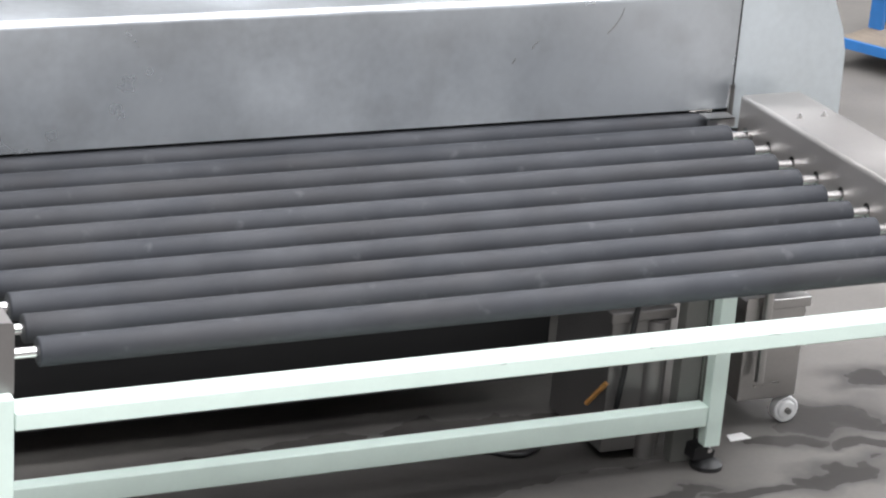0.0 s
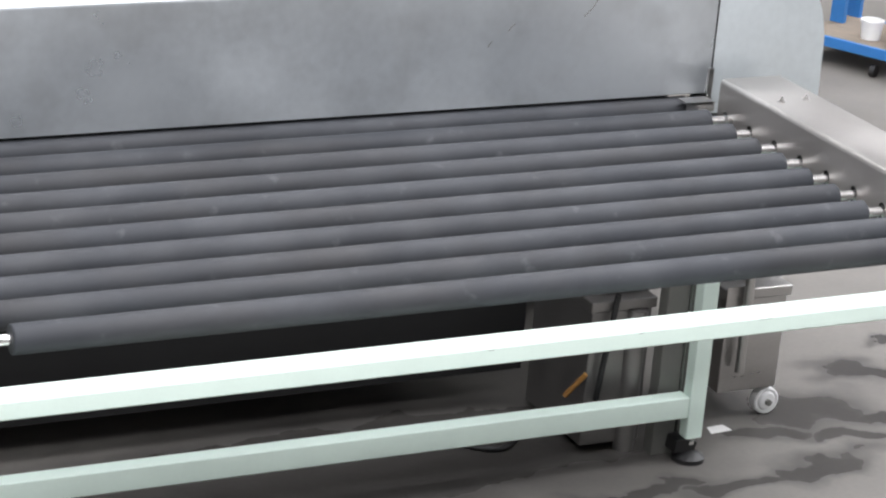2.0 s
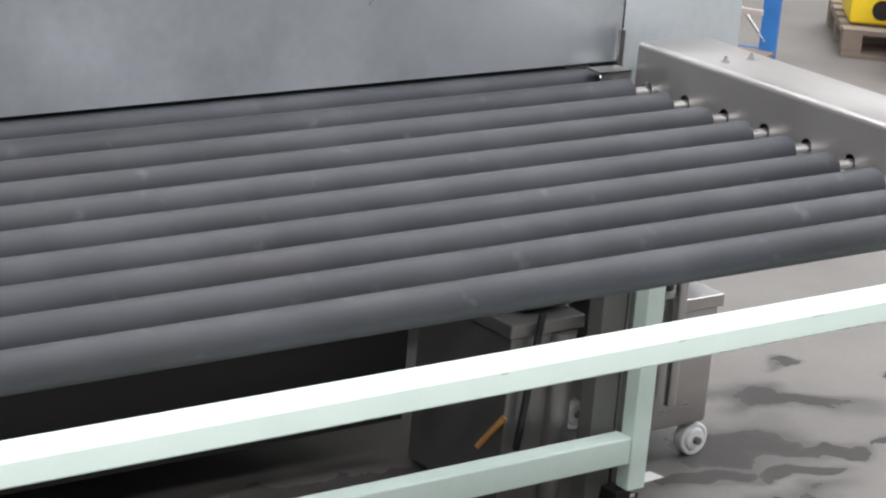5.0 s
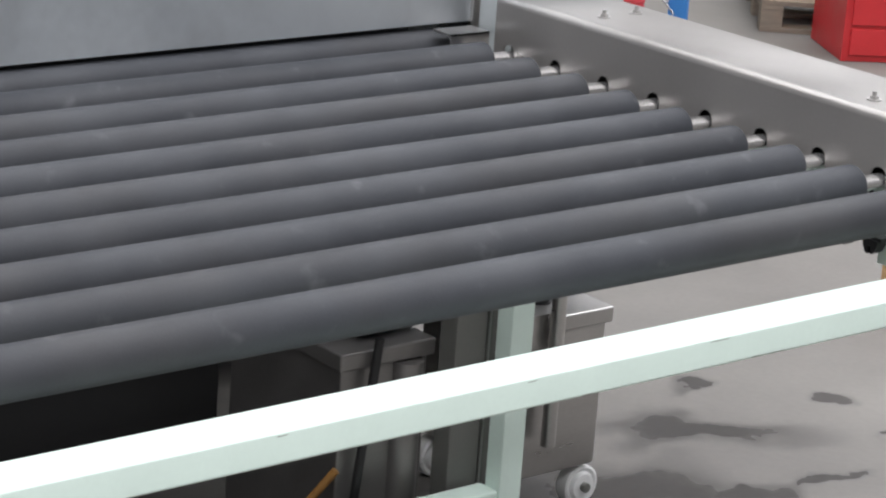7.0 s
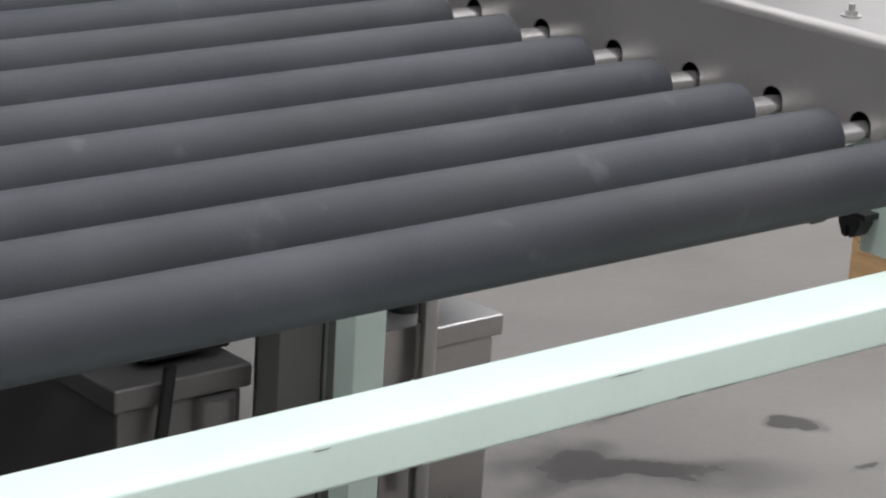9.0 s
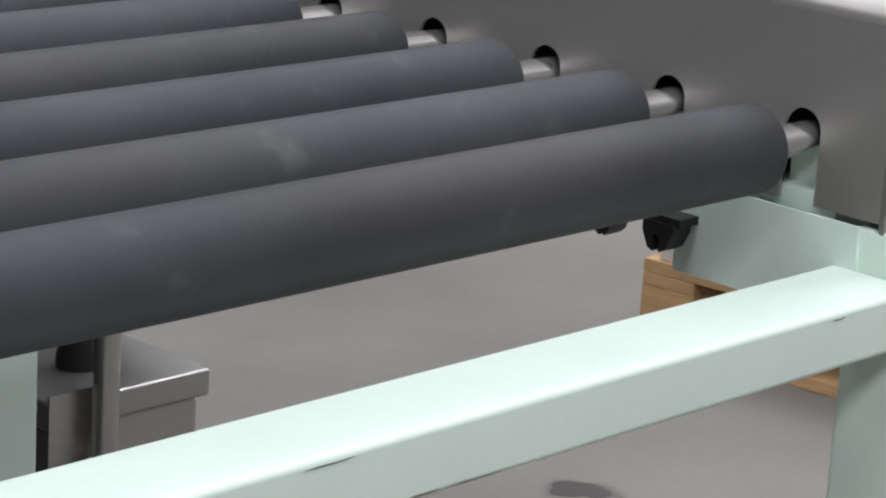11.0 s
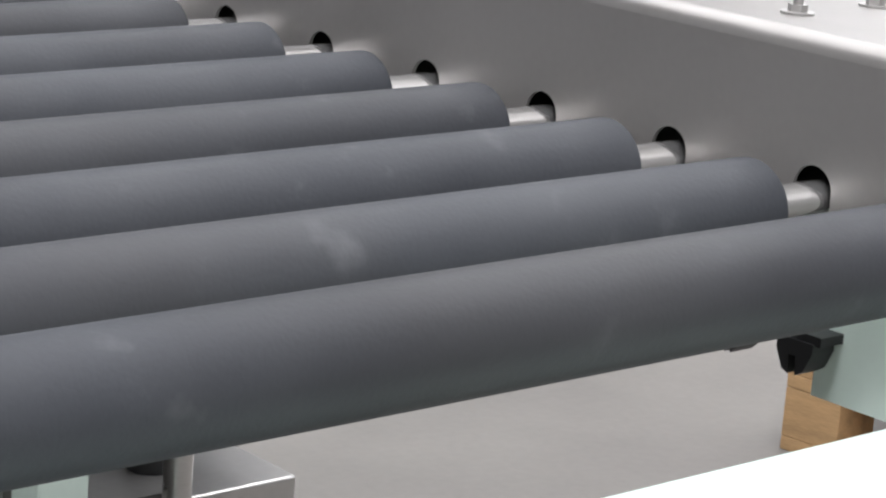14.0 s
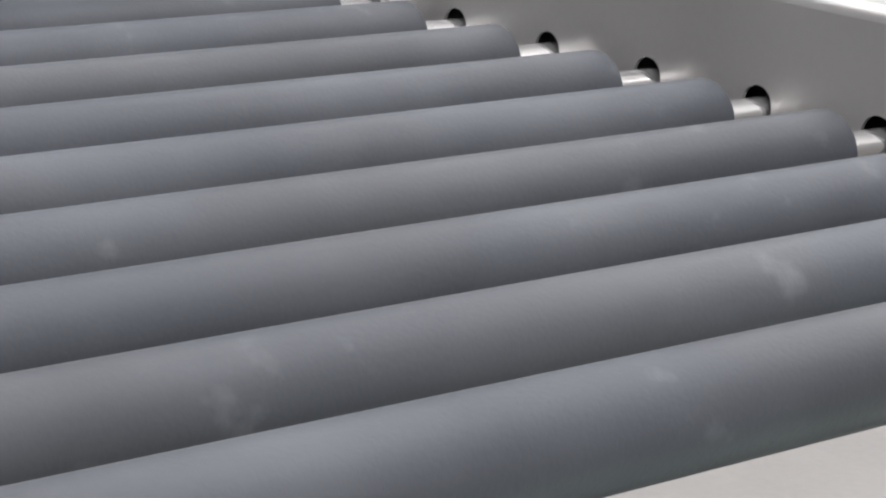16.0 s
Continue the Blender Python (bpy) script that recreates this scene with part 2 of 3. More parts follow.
# ---- the hall ----
tagged(finish("floor", box(-14, 10, -14, 16, -0.2, 0), CONCRETE), "worn grey concrete hall floor with dark wet patches", "floor", kind="structure")
for name, b in (("wall_north", (-14, 10, 16, 16.2, 0, 7)), ("wall_south", (-14, 10, -14.2, -14, 0, 7)), ("wall_west", (-14.2, -14, -14, 16, 0, 7))):
    tagged(finish(name, box(*b), PLASTER), "plain pale painted factory hall wall", "wall", kind="structure")
east = bmesh.new()
for b in ((10, 10.2, -14, -2.5, 0, 7), (10, 10.2, 7.5, 16, 0, 7), (10, 10.2, -2.5, 7.5, 0, 3.35), (10, 10.2, -2.5, 7.5, 5.45, 7)):
    box(*b, bm=east)
tagged(finish("wall_east", east, PLASTER), "plain pale painted factory hall wall with a long window", "wall", kind="structure")
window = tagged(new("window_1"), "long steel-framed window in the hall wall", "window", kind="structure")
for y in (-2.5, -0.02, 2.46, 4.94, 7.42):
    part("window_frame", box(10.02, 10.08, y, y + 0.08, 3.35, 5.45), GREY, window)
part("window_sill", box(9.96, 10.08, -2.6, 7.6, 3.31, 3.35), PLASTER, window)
tagged(finish("ceiling", box(-14, 10, -14, 16, 7, 7.2), ROOF), "grey sheet roof of the factory hall", "ceiling", kind="structure")

# ---- the roller conveyor ----
ZC = 0.857            # height of the roller axes
PITCH, RADIUS, SHAFT_R = 0.12, 0.031, 0.0116
X_LEFT, X_RIGHT = -2.19, -0.053
TOP, FRONT, BACK = ZC + 0.1, -0.07, 1.07

conveyor = empty("roller_conveyor", "roller conveyor with dark rubber rollers and mint-white steel frame", "conveyor")


def roller(k):
    y = k * PITCH
    e = 0.0045
    prof = [(X_LEFT, RADIUS - e - 0.006), (X_LEFT, RADIUS - e)]
    prof += [(X_LEFT + e - e * math.cos(a), RADIUS - e + e * math.sin(a)) for a in (0.4, 0.8, 1.2, 1.57)]
    prof += [(X_LEFT + (X_RIGHT - X_LEFT) * i / 12, RADIUS) for i in range(1, 12)]
    prof += [(X_RIGHT - e + e * math.sin(a), RADIUS - e + e * math.cos(a)) for a in (0, 0.4, 0.8, 1.2, 1.57)]
    prof += [(X_RIGHT, RADIUS - e - 0.006)]
    r = part("roller", lathe(prof, 48), RUBBER, conveyor, "dark grey rubber roller")
    r.location = (0, y, ZC)
    s = part("shaft", lathe([(X_LEFT - 0.14, SHAFT_R - 0.001), (X_LEFT - 0.139, SHAFT_R), (0.029, SHAFT_R), (0.03, SHAFT_R - 0.001)], 24), SHAFT, r, "bright turned steel shaft")
    return r, s


first, first_shaft = roller(0)
for k in range(1, 13):
    o = first.copy()
    o.location = (0, k * PITCH, ZC)
    o.rotation_euler = (k * 2.1, 0, 0)
    scene.collection.objects.link(o)
    s = first_shaft.copy()
    s.parent = o
    scene.collection.objects.link(s)


def side_cover(x0, side, wide):
    """A folded sheet cover over the bearings; side +1 widens to +x, -1 to -x."""
    end = 1.0
    low, hw = ZC - 0.045, 0.0152
    line = [(FRONT, low)]
    for k in range(0, 9):
        y = k * PITCH
        line += [(y - hw, low)] + [(y + hw * math.cos(a), ZC + 0.006 + hw * math.sin(a)) for a in [math.pi * (1 - i / 12) for i in range(13)]] + [(y + hw, low)]
    line += [(end, low), (end, TOP - 0.012), (FRONT, TOP - 0.012)]
    wall = part("side_cover", slab(line, lambda u, v, w: (x0 + side * w, u, v), 0.003), COVER, conveyor, "folded satin steel cover with arched shaft slots")
    # folded top and outer face
    bm = bmesh.new()
    r = 0.012
    prof = [(r - r * math.cos(a), TOP - r + r * math.sin(a)) for a in [i * math.pi / 12 for i in range(7)]]
    prof += [(wide - r + r * math.sin(a), TOP - r + r * math.cos(a)) for a in [i * math.pi / 12 for i in range(7)]] + [(wide, ZC - 0.055)]
    rows = []
    for y in (FRONT, end):
        rows.append([bm.verts.new((x0 + side * u, y, v)) for u, v in prof])
    inner = []
    for y in (FRONT, end):
        inner.append([bm.verts.new((x0 + side * (u + (0.003 if u < wide / 2 else -0.003)), y, v - 0.003)) for u, v in prof])
    for i in range(len(prof) - 1):
        bm.faces.new((rows[0][i], rows[0][i + 1], rows[1][i + 1], rows[1][i]))
        bm.faces.new((inner[0][i], inner[0][i + 1], inner[1][i + 1], inner[1][i]))
    part("top_sheet", bm, COVER, wall)
    # end plate with a slanting lower edge
    out = [(0.0, TOP - 0.014)] + [(r - r * math.cos(a), TOP - r + r * math.sin(a)) for a in (0.3, 0.8, 1.3)] + [(wide - r, TOP), (wide, TOP - r), (wide, ZC - 0.22), (0.8 * wide, ZC - 0.22), (0.004, ZC - 0.062), (0.0, ZC - 0.05)]
    ep = slab(out, lambda u, v, w: (x0 + side * u, FRONT - 0.004 + w, v), 0.0038)
    # Black bar added inside the cover so the slots look shaded.
    part("slot_shade", box(min(x0 + side * 0.03, x0 + side * 0.07), max(x0 + side * 0.03, x0 + side * 0.07), -0.045, end - 0.01, ZC - 0.034, ZC + 0.085), BLACK, wall, "black strip standing in for the shade behind the shaft slots")
    # The dark surroundings mirrored in this plate are put into its colour.
    part("end_plate", ep, SHADE_STEEL, wall, "satin steel end plate with slanting lower edge")
    for bx, by in () if wide < 0.15 else ((0.055, 0.79), (0.132, 0.795), (0.052, 0.190), (0.135, 0.195)):
        bm = lathe([(0, 0.011), (0.0015, 0.011)], 20, "Z", (x0 + side * bx, by, TOP))
        lathe([(0.0015, 0.0065), (0.006, 0.0065)], 6, "Z", (x0 + side * bx, by, TOP), bm)
        lathe([(0.006, 0.0035), (0.013, 0.0035)], 12, "Z", (x0 + side * bx, by, TOP), bm)
        part("bolt", bm, STEEL, wall, "small bright bolt with washer")
    return wall


side_cover(0.0, 1, 0.19)
side_cover(X_LEFT - 0.065, -1, 0.085)

# frame: side rails, front and lower cross beams, posts on levelling feet
for x in (0.006, X_LEFT - 0.131):
    part("side_rail", box(x, x + 0.06, -0.03, 1.0, ZC - 0.085, ZC - 0.035, 0.004), PAINT, conveyor, "mint-white square tube rail")
    for k in range(9):
        part("bearing_tab", slab([(-0.02, -0.055), (0.02, -0.055), (0.02, -0.016), (0.012, -0.010), (-0.012, -0.010), (-0.02, -0.016)], lambda u, v, w: (x + (0.012 if x > -1 else 0.042) + w, k * PITCH + u, ZC + v), 0.006), PAINT, conveyor)
beam = part("front_beam", box(X_LEFT - 0.07, -0.0005, -0.108, -0.037, ZC - 0.121, ZC - 0.08, 0.0045, segments=3), PAINT, conveyor, "mint-white square tube cross beam with chipped edges")
for cx, cz, w in ((-0.53, -0.085, 0.03), (-0.84, -0.086, 0.014), (-0.42, -0.1185, 0.036), (-0.46, -0.118, 0.02), (-0.75, -0.1185, 0.016), (-0.09, -0.0855, 0.012), (-1.2, -0.086, 0.014), (-1.45, -0.1185, 0.02)):
    w *= 0.6
    part("chip", slab([(-w, 0), (-0.4 * w, 0.0008), (0.3 * w, 0.0004), (w, 0.001), (0.5 * w, -0.0006), (-0.6 * w, -0.0005)], lambda u, v, t: (cx + u, -0.1084 + t, ZC + cz + 0.6 * v), 0.0006), GREY, beam, "dark paint chip")
part("lower_beam", box(X_LEFT - 0.02, -0.169, 0.705, 0.752, 0.128, 0.188, 0.004, segments=3), PAINT, conveyor, "mint-white lower cross beam")


def post(x0, x1, y0, y1, z1):
    p = part("post", box(x0, x1, y0, y1, 0.066, z1, 0.004), PAINT, conveyor, "mint-white square tube post")
    cx, cy = (x0 + x1) / 2, (y0 + y1) / 2
    bm = lathe([(0, 0.045), (0.012, 0.045), (0.022, 0.03), (0.03, 0.012)], 24, "Z", (cx, cy, 0))
    f = part("levelling_foot", bm, BLACK, p, "black rubber levelling foot")
    part("foot_bracket", slab([(-0.05, 0.028), (0.01, 0.024), (0.016, 0.052), (-0.02, 0.066), (-0.046, 0.062)], lambda u, v, w: (cx + u, cy - 0.012 + w, v), 0.05), BLACK, f, "black rubber bracket")
    part("spindle", lathe([(0.02, 0.008), (0.07, 0.008)], 12, "Z", (cx, cy, 0)), SHAFT, f)
    bm = lathe([(0.046, 0.014), (0.056, 0.014)], 6, "Z", (cx, cy, 0))
    part("nut", bm, SHAFT, f)
    return p


post(0.0, 0.055, -0.106, -0.05, ZC - 0.05)
post(-0.168, -0.120, 0.703, 0.743, ZC - 0.086)
post(X_LEFT - 0.126, X_LEFT - 0.071, -0.106, -0.05, ZC - 0.05)
post(X_LEFT - 0.075, X_LEFT - 0.025, 0.703, 0.743, ZC - 0.086)
for gx, gs in ((0.0, 1), (X_LEFT - 0.071, -1)):
    part("corner_gusset", slab([(-0.056, -0.118), (0.1, -0.118), (0.1, -0.05), (-0.056, -0.05)], lambda u, v, w: (gx - gs * 0.003 + gs * w, u, ZC + v), 0.003), PAINT, conveyor, "mint-white welded corner plate")


def cable_clip(y, wide):
    bm = slab([(-wide, 0.0), (wide, 0.0), (wide, -0.008), (0.6 * wide, -0.020), (0.25 * wide, -0.022), (0.3 * wide, -0.010), (-0.1 * wide, -0.010), (-0.15 * wide, -0.022), (-0.6 * wide, -0.018), (-wide, -0.006)],
              lambda u, v, w: (-0.026 + w, y + u, ZC - 0.079 + v), 0.02)
    part("cable_clip", bm, BLACK, conveyor, "black plastic cable clip")


cable_clip(0.098, 0.014)
cable_clip(0.150, 0.010)
part("clip_strip", box(-0.024, 0.005, 0.08, 0.19, ZC - 0.080, ZC - 0.074), BLACK, conveyor)
bk = box(-0.095, -0.012, 1.0, 1.05, ZC + 0.034, ZC + 0.038)
box(-0.095, -0.012, 1.0, 1.003, ZC + 0.012, ZC + 0.038, bm=bk)
part("guide_bracket", bk, STEEL, conveyor, "small bent steel guide bracket")

# ---- the washing machine behind the conveyor ----
HOOD_LOW, HOOD_TOP = ZC + 0.041, ZC + 0.368
machine = empty("washing_machine", "glass washing machine with dull galvanised steel hood panels", "machine")
X0, X1 = -2.02, 0.012


def hood_panel(x0, x1, z0, y0, label):
    r, w = 0.02, 0.003
    outer = [(y0, z0), (y0, HOOD_TOP - r)] + [(y0 + r - r * math.cos(a), HOOD_TOP - r + r * math.sin(a)) for a in (0.4, 0.8, 1.2, 1.57)] + [(3.9, HOOD_TOP)]
    inner = [(y + w, min(z, HOOD_TOP - w)) for y, z in outer[:-1]] + [(3.9, HOOD_TOP - w)]
    return part("hood_panel", slab(outer + inner[::-1], lambda u, v, t: (x0 + t, u, v), x1 - x0), ZINC, machine, label)


hood_panel(X0 + 0.003, X1 - 0.003, HOOD_LOW, BACK, "dull grey sheet steel front hood panel with cloudy stains")
for pts in (((-0.345, 0.337), (-0.352, 0.315), (-0.368, 0.29), (-0.39, 0.268)), ((-0.588, 0.258), (-0.598, 0.25), (-0.606, 0.238)), ((-0.65, 0.214), (-0.657, 0.206), (-0.66, 0.2))):
    part("scratch", tube([(x, BACK - 0.0002, ZC + z) for x, z in pts], 0.0011, 6), GREY, machine, "dark curved scratch on the hood")
side = [(X1, ZC - 0.02), (X1, HOOD_TOP), (0.285, HOOD_TOP), (0.305, HOOD_TOP - 0.03), (0.345, HOOD_TOP - 0.12), (0.362, HOOD_TOP - 0.19), (0.367, ZC - 0.02)]
part("side_panel", slab(side, lambda u, v, w: (u, BACK + 0.006 + w, v), 0.004), PALE, machine, "grey sheet steel side panel with rounded shoulder")
part("side_wall", slab([(BACK + 0.012, ZC - 0.3), (1.75, ZC - 0.3), (1.75, 0.12), (3.9, 0.12), (3.9, HOOD_TOP - 0.2), (BACK + 0.012, HOOD_TOP - 0.2)], lambda u, v, w: (0.362 + w, u, v), 0.004), ZINC, machine)
part("side_wall", slab([(BACK + 0.012, 0.12), (3.9, 0.12), (3.9, HOOD_TOP), (BACK + 0.012, HOOD_TOP)], lambda u, v, w: (X0 - 0.304 + w, u, v), 0.004), ZINC, machine)
part("shoulder", slab([(BACK + 0.012, 0.0), (3.9, 0.0), (3.9, 0.2), (BACK + 0.012, 0.2)], lambda u, v, w: (0.362 - 0.36 * v, u, HOOD_TOP - 0.2 + v + w), 0.003), ZINC, machine)
part("side_panel", slab([(X0 - 0.3, ZC - 0.02), (X0 - 0.3, HOOD_TOP), (X0, HOOD_TOP), (X0, ZC - 0.02)], lambda u, v, w: (u, BACK + 0.006 + w, v), 0.004), PALE, machine, "grey sheet steel side panel")
part("seam_strip", box(X1 - 0.012, X1 + 0.004, BACK - 0.008, BACK + 0.004, HOOD_LOW - 0.04, ZC + 0.11, 0.002), STEEL, machine, "bent stainless edge strip")
part("roof_sheet", box(X1, 0.29, BACK + 0.012, 3.9, HOOD_TOP - 0.004, HOOD_TOP - 0.001), ZINC, machine)
part("roof_sheet", box(X0 - 0.3, X0, BACK + 0.012, 3.9, HOOD_TOP - 0.004, HOOD_TOP - 0.001), ZINC, machine)
part("seam", box(X1 - 0.003, X1 + 0.003, BACK + 0.001, BACK + 0.010, ZC + 0.1, HOOD_TOP - 0.008), DARK, machine, "dark open panel seam")
# Unseen back and near-black boxes added to hold the shade under the machine.
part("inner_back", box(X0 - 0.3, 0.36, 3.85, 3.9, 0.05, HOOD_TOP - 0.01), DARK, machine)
part("belly_shade", box(X0 - 0.28, -0.43, 1.16, 3.8, 0.11, ZC - 0.1), DARK, machine, "near-black mass standing in for the shade under the machine")
part("rear_shade", box(-0.229, 0.35, 1.72, 3.8, 0.11, 0.8), DARK, machine, "near-black box standing in for shade behind the tanks")
part("tank_shade", box(-0.36, -0.235, 0.86, 1.3, ZC - 0.415, ZC - 0.34, 0.004), DARK, machine, "near-black block standing in for shade above the tall tank")
part("inner_curtain", box(X0, X1, 1.15, 1.16, ZC + 0.045, HOOD_TOP - 0.02), BLACK, machine, "black splash curtain")
# Dark grey gives these posts the shade of the sides left of the leg.
for x0, x1 in ((-0.232, -0.167), (-0.161, -0.112)):
    part("machine_post", box(x0, x1, 0.765, 0.81, 0.0, ZC - 0.09, 0.003), GREY, machine, "machine post, its shaded side put into dark grey")
part("post_edge", box(-0.1665, -0.1615, 0.763, 0.775, 0.1, ZC - 0.09), STEEL, machine, "bright bare metal edge")

# ---- water tanks ----


def water_tank(name, x0, x1, y0, y1, z0, z1, label, sheet, cover):
    t = empty(name, label, "tank", ((x0 + x1) / 2, (y0 + y1) / 2, 0))
    w, d = (x1 - x0) / 2, (y1 - y0) / 2
    part("body", box(-w, w, -d, d, z0, z1 - 0.03, 0.008), sheet, t, "brushed stainless tank body")
    part("lid", box(-w - 0.008, w + 0.008, -d - 0.008, d + 0.008, z1 - 0.03, z1, 0.004, segments=3), cover, t, "stainless folded lid")
    return t


tank = water_tank("water_tank", 0.045, 0.235, 0.905, 1.2, 0.085, ZC - 0.466, "small stainless steel water tank on white castors", STEEL, LID)
LZ = ZC - 0.466
bm = lathe([(LZ, 0.024), (LZ + 0.012, 0.024), (LZ + 0.045, 0.016), (LZ + 0.056, 0.011)], 20, "Z", (-0.005, -0.07, 0))
part("knob", bm, BLACK, tank, "black conical lid knob")
part("strap", slab([(-0.108, LZ + 0.012), (-0.045, LZ + 0.012), (-0.045, LZ - 0.062), (-0.053, LZ - 0.070), (-0.1, LZ - 0.070), (-0.108, LZ - 0.062)], lambda u, v, w: (u, -0.160 + w, v), 0.003), STEEL, tank, "bent stainless hanging strap")
part("drain_pipe", tube([(-0.052, -0.178, 0.16), (-0.052, -0.178, 0.5)], 0.0135, 16), STEEL, tank, "upright stainless drain pipe")
part("pipe_collar", lathe([(0.30, 0.018), (0.33, 0.018)], 16, "Z", (-0.052, -0.178, 0)), STEEL, tank)
part("side_hose", lathe([(0.094, 0.016), (0.114, 0.016)], 20, "X", (0.0, -0.1, LZ - 0.06)), BLACK, tank, "black hose stub")


def castor(x, y):
    r = 0.039
    prof = [(-0.02, 0.012), (-0.02, 0.024), (-0.012, 0.028), (-0.016, 0.035), (-0.013, r), (0.013, r), (0.016, 0.035), (0.012, 0.028), (0.02, 0.024), (0.02, 0.012)]
    c = part("castor", lathe(prof, 32, "Y", (x, y, r)), NYLON, tank, "white nylon castor wheel")
    part("axle", lathe([(-0.03, 0.009), (0.022, 0.009)], 12, "Y", (x, y, r)), GREY, c, "dark axle bolt")


for cx in (-0.07, 0.08):
    for cy in (-0.12, 0.12):
        if (cx, cy) != (-0.07, -0.12):
            castor(cx, cy)

# Darker copy of the tank steel carries the shade under the machine.
tank_two = water_tank("water_tank", -0.415, -0.236, 0.83, 1.15, 0.02, ZC - 0.425, "tall stainless steel tank under the machine", SHADE_STEEL, SHADE_STEEL)
part("lever", tube([(-0.065, -0.178, 0.16), (-0.03, -0.180, 0.455)], 0.008), BLACK, tank_two, "black lever bar")
part("tube_column", lathe([(0.0, 0.028), (0.40, 0.028)], 24, "Z", (0.045, -0.16, 0)), SHADE_STEEL, tank_two, "upright stainless column")

part("outlet_hose", tube([(-0.13 + 0.003 * i, -0.13 - 0.003 * i, 0.16 + 0.006 * i) for i in range(13)], 0.007), ORANGE, tank_two, "short orange outlet hose")
cable = tagged(finish("black_cable", tube([(-0.85 + 0.03 * i, 0.95 + 0.05 * math.sin(i * 0.6), 0.008) for i in range(20)], 0.008), BLACK), "black cable lying on the floor under the machine", "cable")
label_card = tagged(finish("paper_scrap", slab([(0, 0), (0.07, 0.005), (0.062, 0.045), (0.01, 0.04)], lambda u, v, w: (0.0 + u, 0.84 + v, w + 0.001), 0.001), WHITE), "scrap of white printed paper on the floor", "paper")

# ---- things behind ----


def pallet(at, turn, mat, label, length=1.2, width=0.8):
    p = empty("pallet", label, "pallet", at, turn)
    for i in range(5):
        y = i * (width - 0.1) / 4
        part("deck_board", box(0, length, y, y + 0.1, 0.122, 0.144, 0.002), mat, p)
    for i in range(3):
        x = i * (length - 0.1) / 2
        part("stringer", box(x, x + 0.1, 0, width, 0.1, 0.122, 0.002), mat, p)
        for j in range(3):
            y = j * (width - 0.1) / 2
            part("block", box(x, x + 0.1, y, y + 0.1, 0.022, 0.1, 0.002), mat, p)
    for j in range(3):
        y = j * (width - 0.1) / 2
        part("skid", box(0, length, y, y + 0.1, 0, 0.022, 0.002), mat, p)
    return p


near_pallet = pallet((1.655, 1.48, 0), -84, WOOD, "fresh pine pallet carrying a pale board")
for u in (0.02, 0.055):
    part("stencil_mark", box(-0.0015, -0.0005, u, u + 0.02, 0.04, 0.09), INK, near_pallet)
board = tagged(finish("pale_board", slab([(0.02, 0.0), (1.1, 0.0), (1.1, 0.7), (0.02, 0.78)], lambda u, v, w: (u, v, w), 0.025), CARD), "pale wrapped board stack lying on a pallet", "board")
board.matrix_world = pose(1.665, 1.475, 0.145, 0, 0, -84)

far_pallet = pallet((3.66, 3.86, 0), -40, OLDWOOD, "weathered grey pallet carrying a yellow machine")
far_pallet.scale = (0.80, 0.80, 0.80)
yellow = empty("yellow_machine", "small bright yellow machine with a bent handle on a pallet", "machine", (3.72, 3.91, 0.116), -40)
yellow.scale = (0.80, 0.80, 0.80)
part("housing", box(0.02, 0.55, 0.05, 0.45, 0.0, 0.16, 0.02), YELLOW, yellow)
part("hood", box(0.1, 0.45, 0.1, 0.4, 0.16, 0.30, 0.02), YELLOW, yellow)
part("handle", tube([(0.25, -0.03, 0.02), (0.27, -0.05, 0.2), (0.28, -0.02, 0.34), (0.28, 0.1, 0.4)], 0.016), YELLOW, yellow, "bent yellow tube handle")
part("fan_grille", lathe([(0.042, 0.05), (0.05, 0.05)], 20, "Y", (0.18, 0.0, 0.08)), BLACK, yellow)

crate = empty("tool_cabinet", "red tool chest with drawers standing on the floor", "cabinet", (3.58, 3.39, 0), -30)
crate.scale = (0.80, 0.80, 0.80)
part("body", box(0, 0.75, 0, 0.45, 0.0, 0.55, 0.006), RED, crate)
for i in range(4):
    part("drawer", box(0.03, 0.72, -0.014, 0.0, 0.03 + i * 0.13, 0.145 + i * 0.13, 0.005), RED, crate)
    for j in range(4):
        part("mark", box(0.3 + j * 0.06, 0.34 + j * 0.06, -0.0165, -0.0145, 0.07 + i * 0.13, 0.11 + i * 0.13), WHITE, crate)

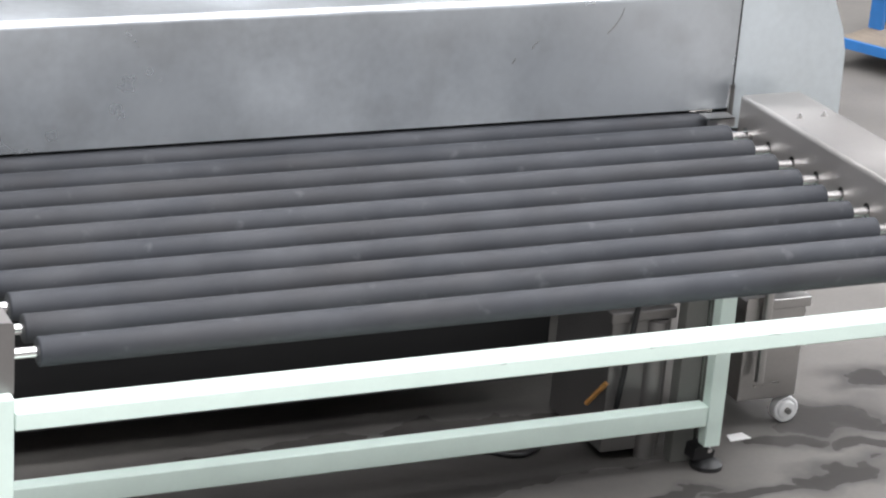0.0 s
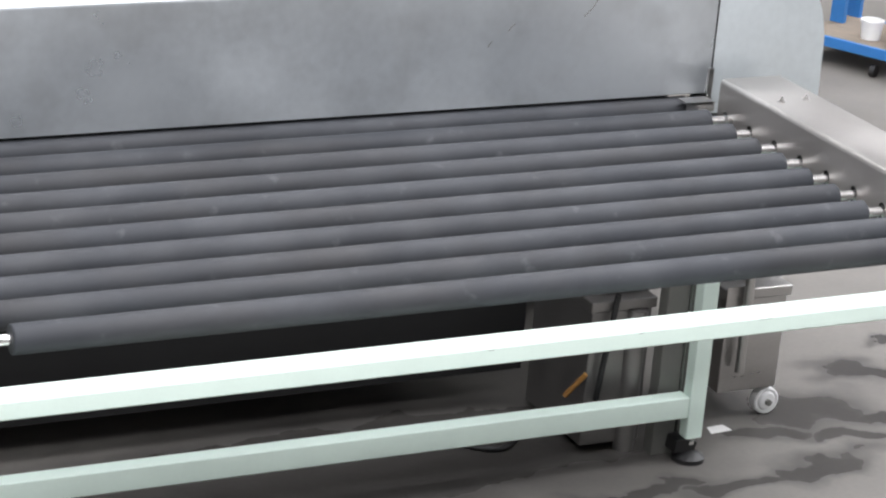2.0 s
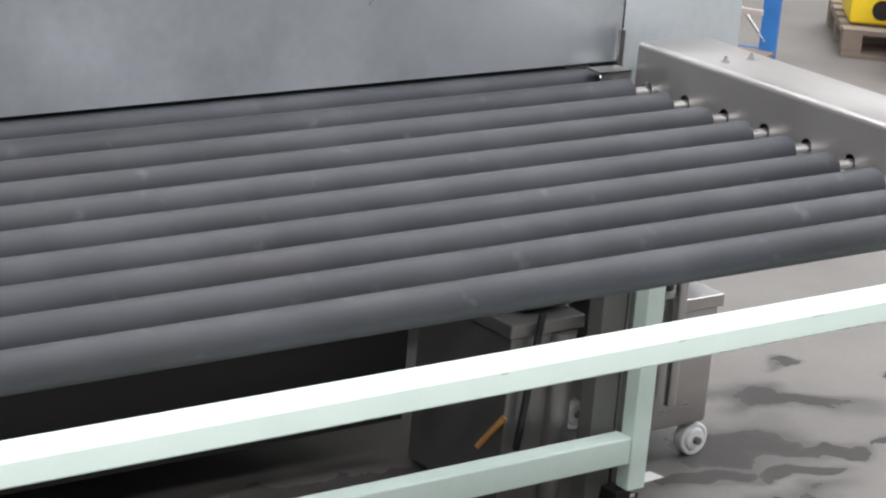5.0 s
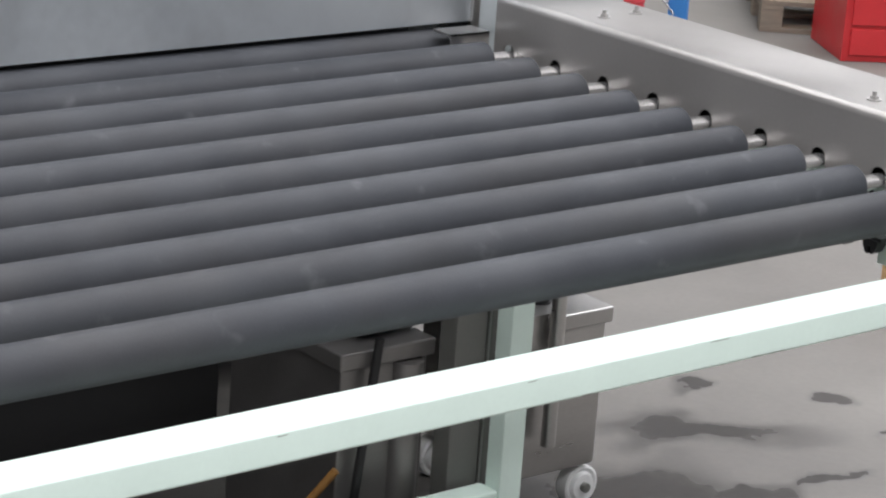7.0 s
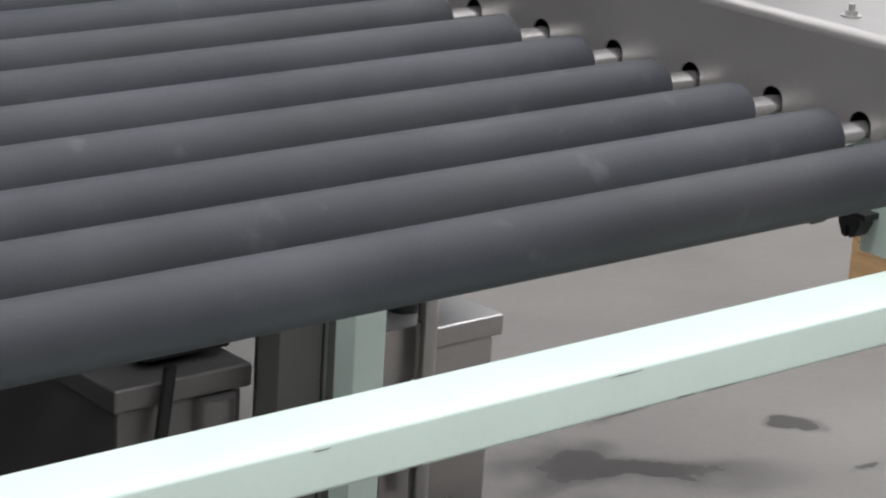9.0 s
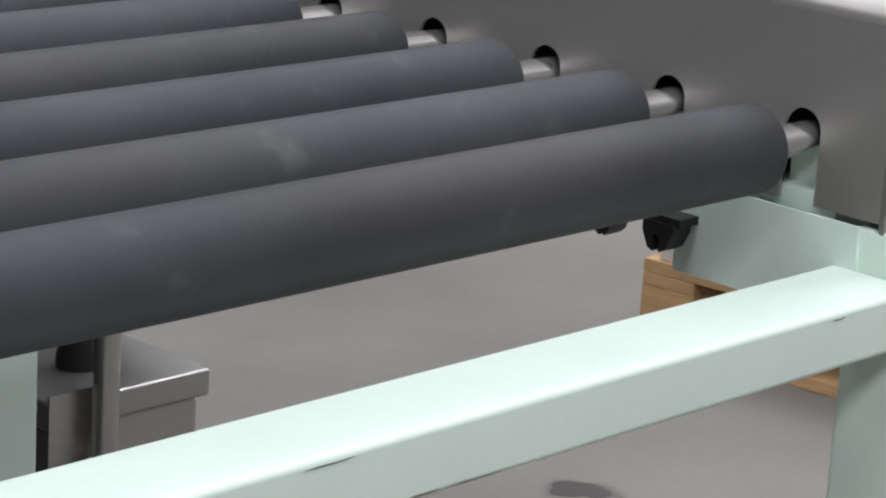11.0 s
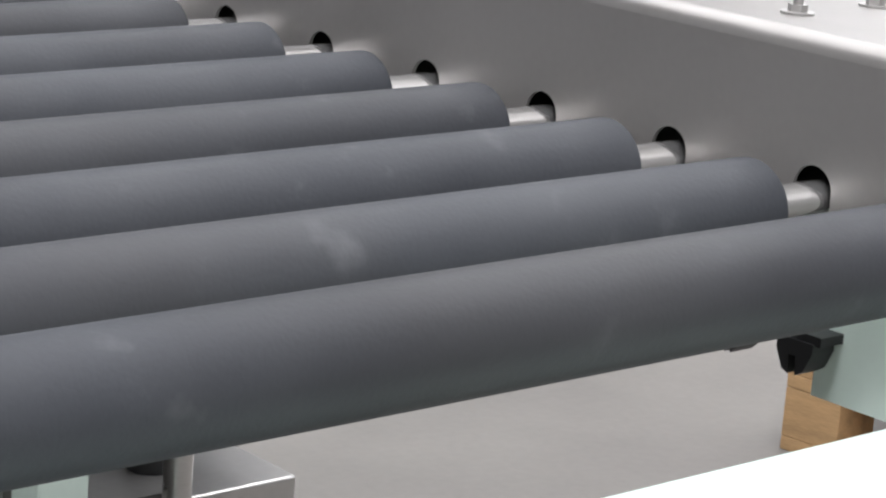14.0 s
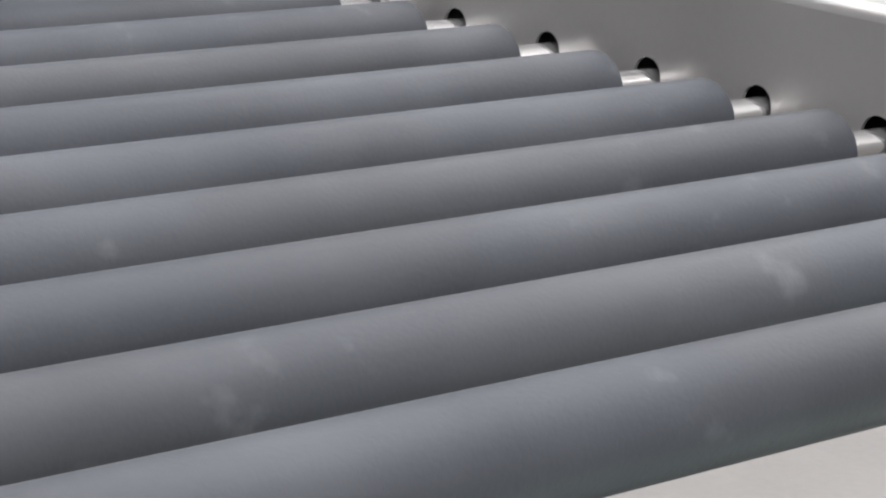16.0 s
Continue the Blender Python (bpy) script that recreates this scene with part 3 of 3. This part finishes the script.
rack = empty("storage_rack", "blue steel storage rack on castors holding hoses and buckets", "rack", (2.48, 3.77, 0), -62)
rack.scale = (0.52, 0.52, 0.52)
part("front_beam", box(-0.6, 0.78, 0, 0.04, 0.16, 0.24, 0.004), BLUE, rack)
part("back_beam", box(-0.6, 0.78, 0.8, 0.84, 0.16, 0.24, 0.004), BLUE, rack)
part("deck", box(-0.6, 0.78, 0.04, 0.8, 0.21, 0.235), OLDWOOD, rack)
for x in (-0.6, 0.05, 0.66):
    for y in (0.0, 0.78):
        if x != 0.66 or y > 0:
            part("upright", box(x, x + 0.12, y + (0.0 if y else 0.5), y + 0.06 + (0.0 if y else 0.5), 0.1, 2.1, 0.004), BLUE, rack)
        c = part("wheel", lathe([(0, 0.05), (0.04, 0.05)], 20, "X", (x + 0.01, y + 0.03, 0.05)), BLACK, rack)
part("brace", tube([(-0.5, 0.80, 0.9), (0.45, 0.80, 0.3)], 0.012), STEEL, rack)
part("brace", tube([(0.15, 0.79, 0.9), (0.7, 0.79, 0.3)], 0.012), STEEL, rack)
part("shelf_bar", box(-0.6, 0.78, 0.38, 0.42, 0.56, 0.60, 0.003), CARD, rack, "pale bare metal bar")


def coil(name, x, y, z, radius, thick, mat, label):
    pts = []
    for i in range(96):
        a = i * 2 * math.pi / 24
        pts.append((radius * math.cos(a) * (1 + 0.04 * math.sin(i * 1.7)), radius * math.sin(a), thick + i * thick * 0.022))
    ob = tagged(finish(name, tube(pts, thick, 10), mat), label, "hose")
    ob.matrix_world = pose(2.48, 3.77, 0, 0, 0, -62) @ Matrix.Scale(0.52, 4) @ pose(x, y, z)
    return ob


coil("hose_coil", 0.32, 0.30, 0.236, 0.22, 0.035, BLUEHOSE, "coiled dark blue hose lying on the rack")
coil("hose_coil", 0.40, 0.34, 0.375, 0.20, 0.028, REDHOSE, "coiled red hose lying on the blue one")
bucket = tagged(finish("bucket", lathe([(0, 0.11), (0.2, 0.13), (0.2, 0.137), (0.225, 0.137), (0.225, 0.125), (0.02, 0.1)], 28, "Z"), WHITE), "white plastic bucket on the rack", "bucket")
bucket.matrix_world = pose(2.48, 3.77, 0, 0, 0, -62) @ Matrix.Scale(0.52, 4) @ pose(-0.10, 0.26, 0.236) @ Matrix.Scale(0.7, 4)
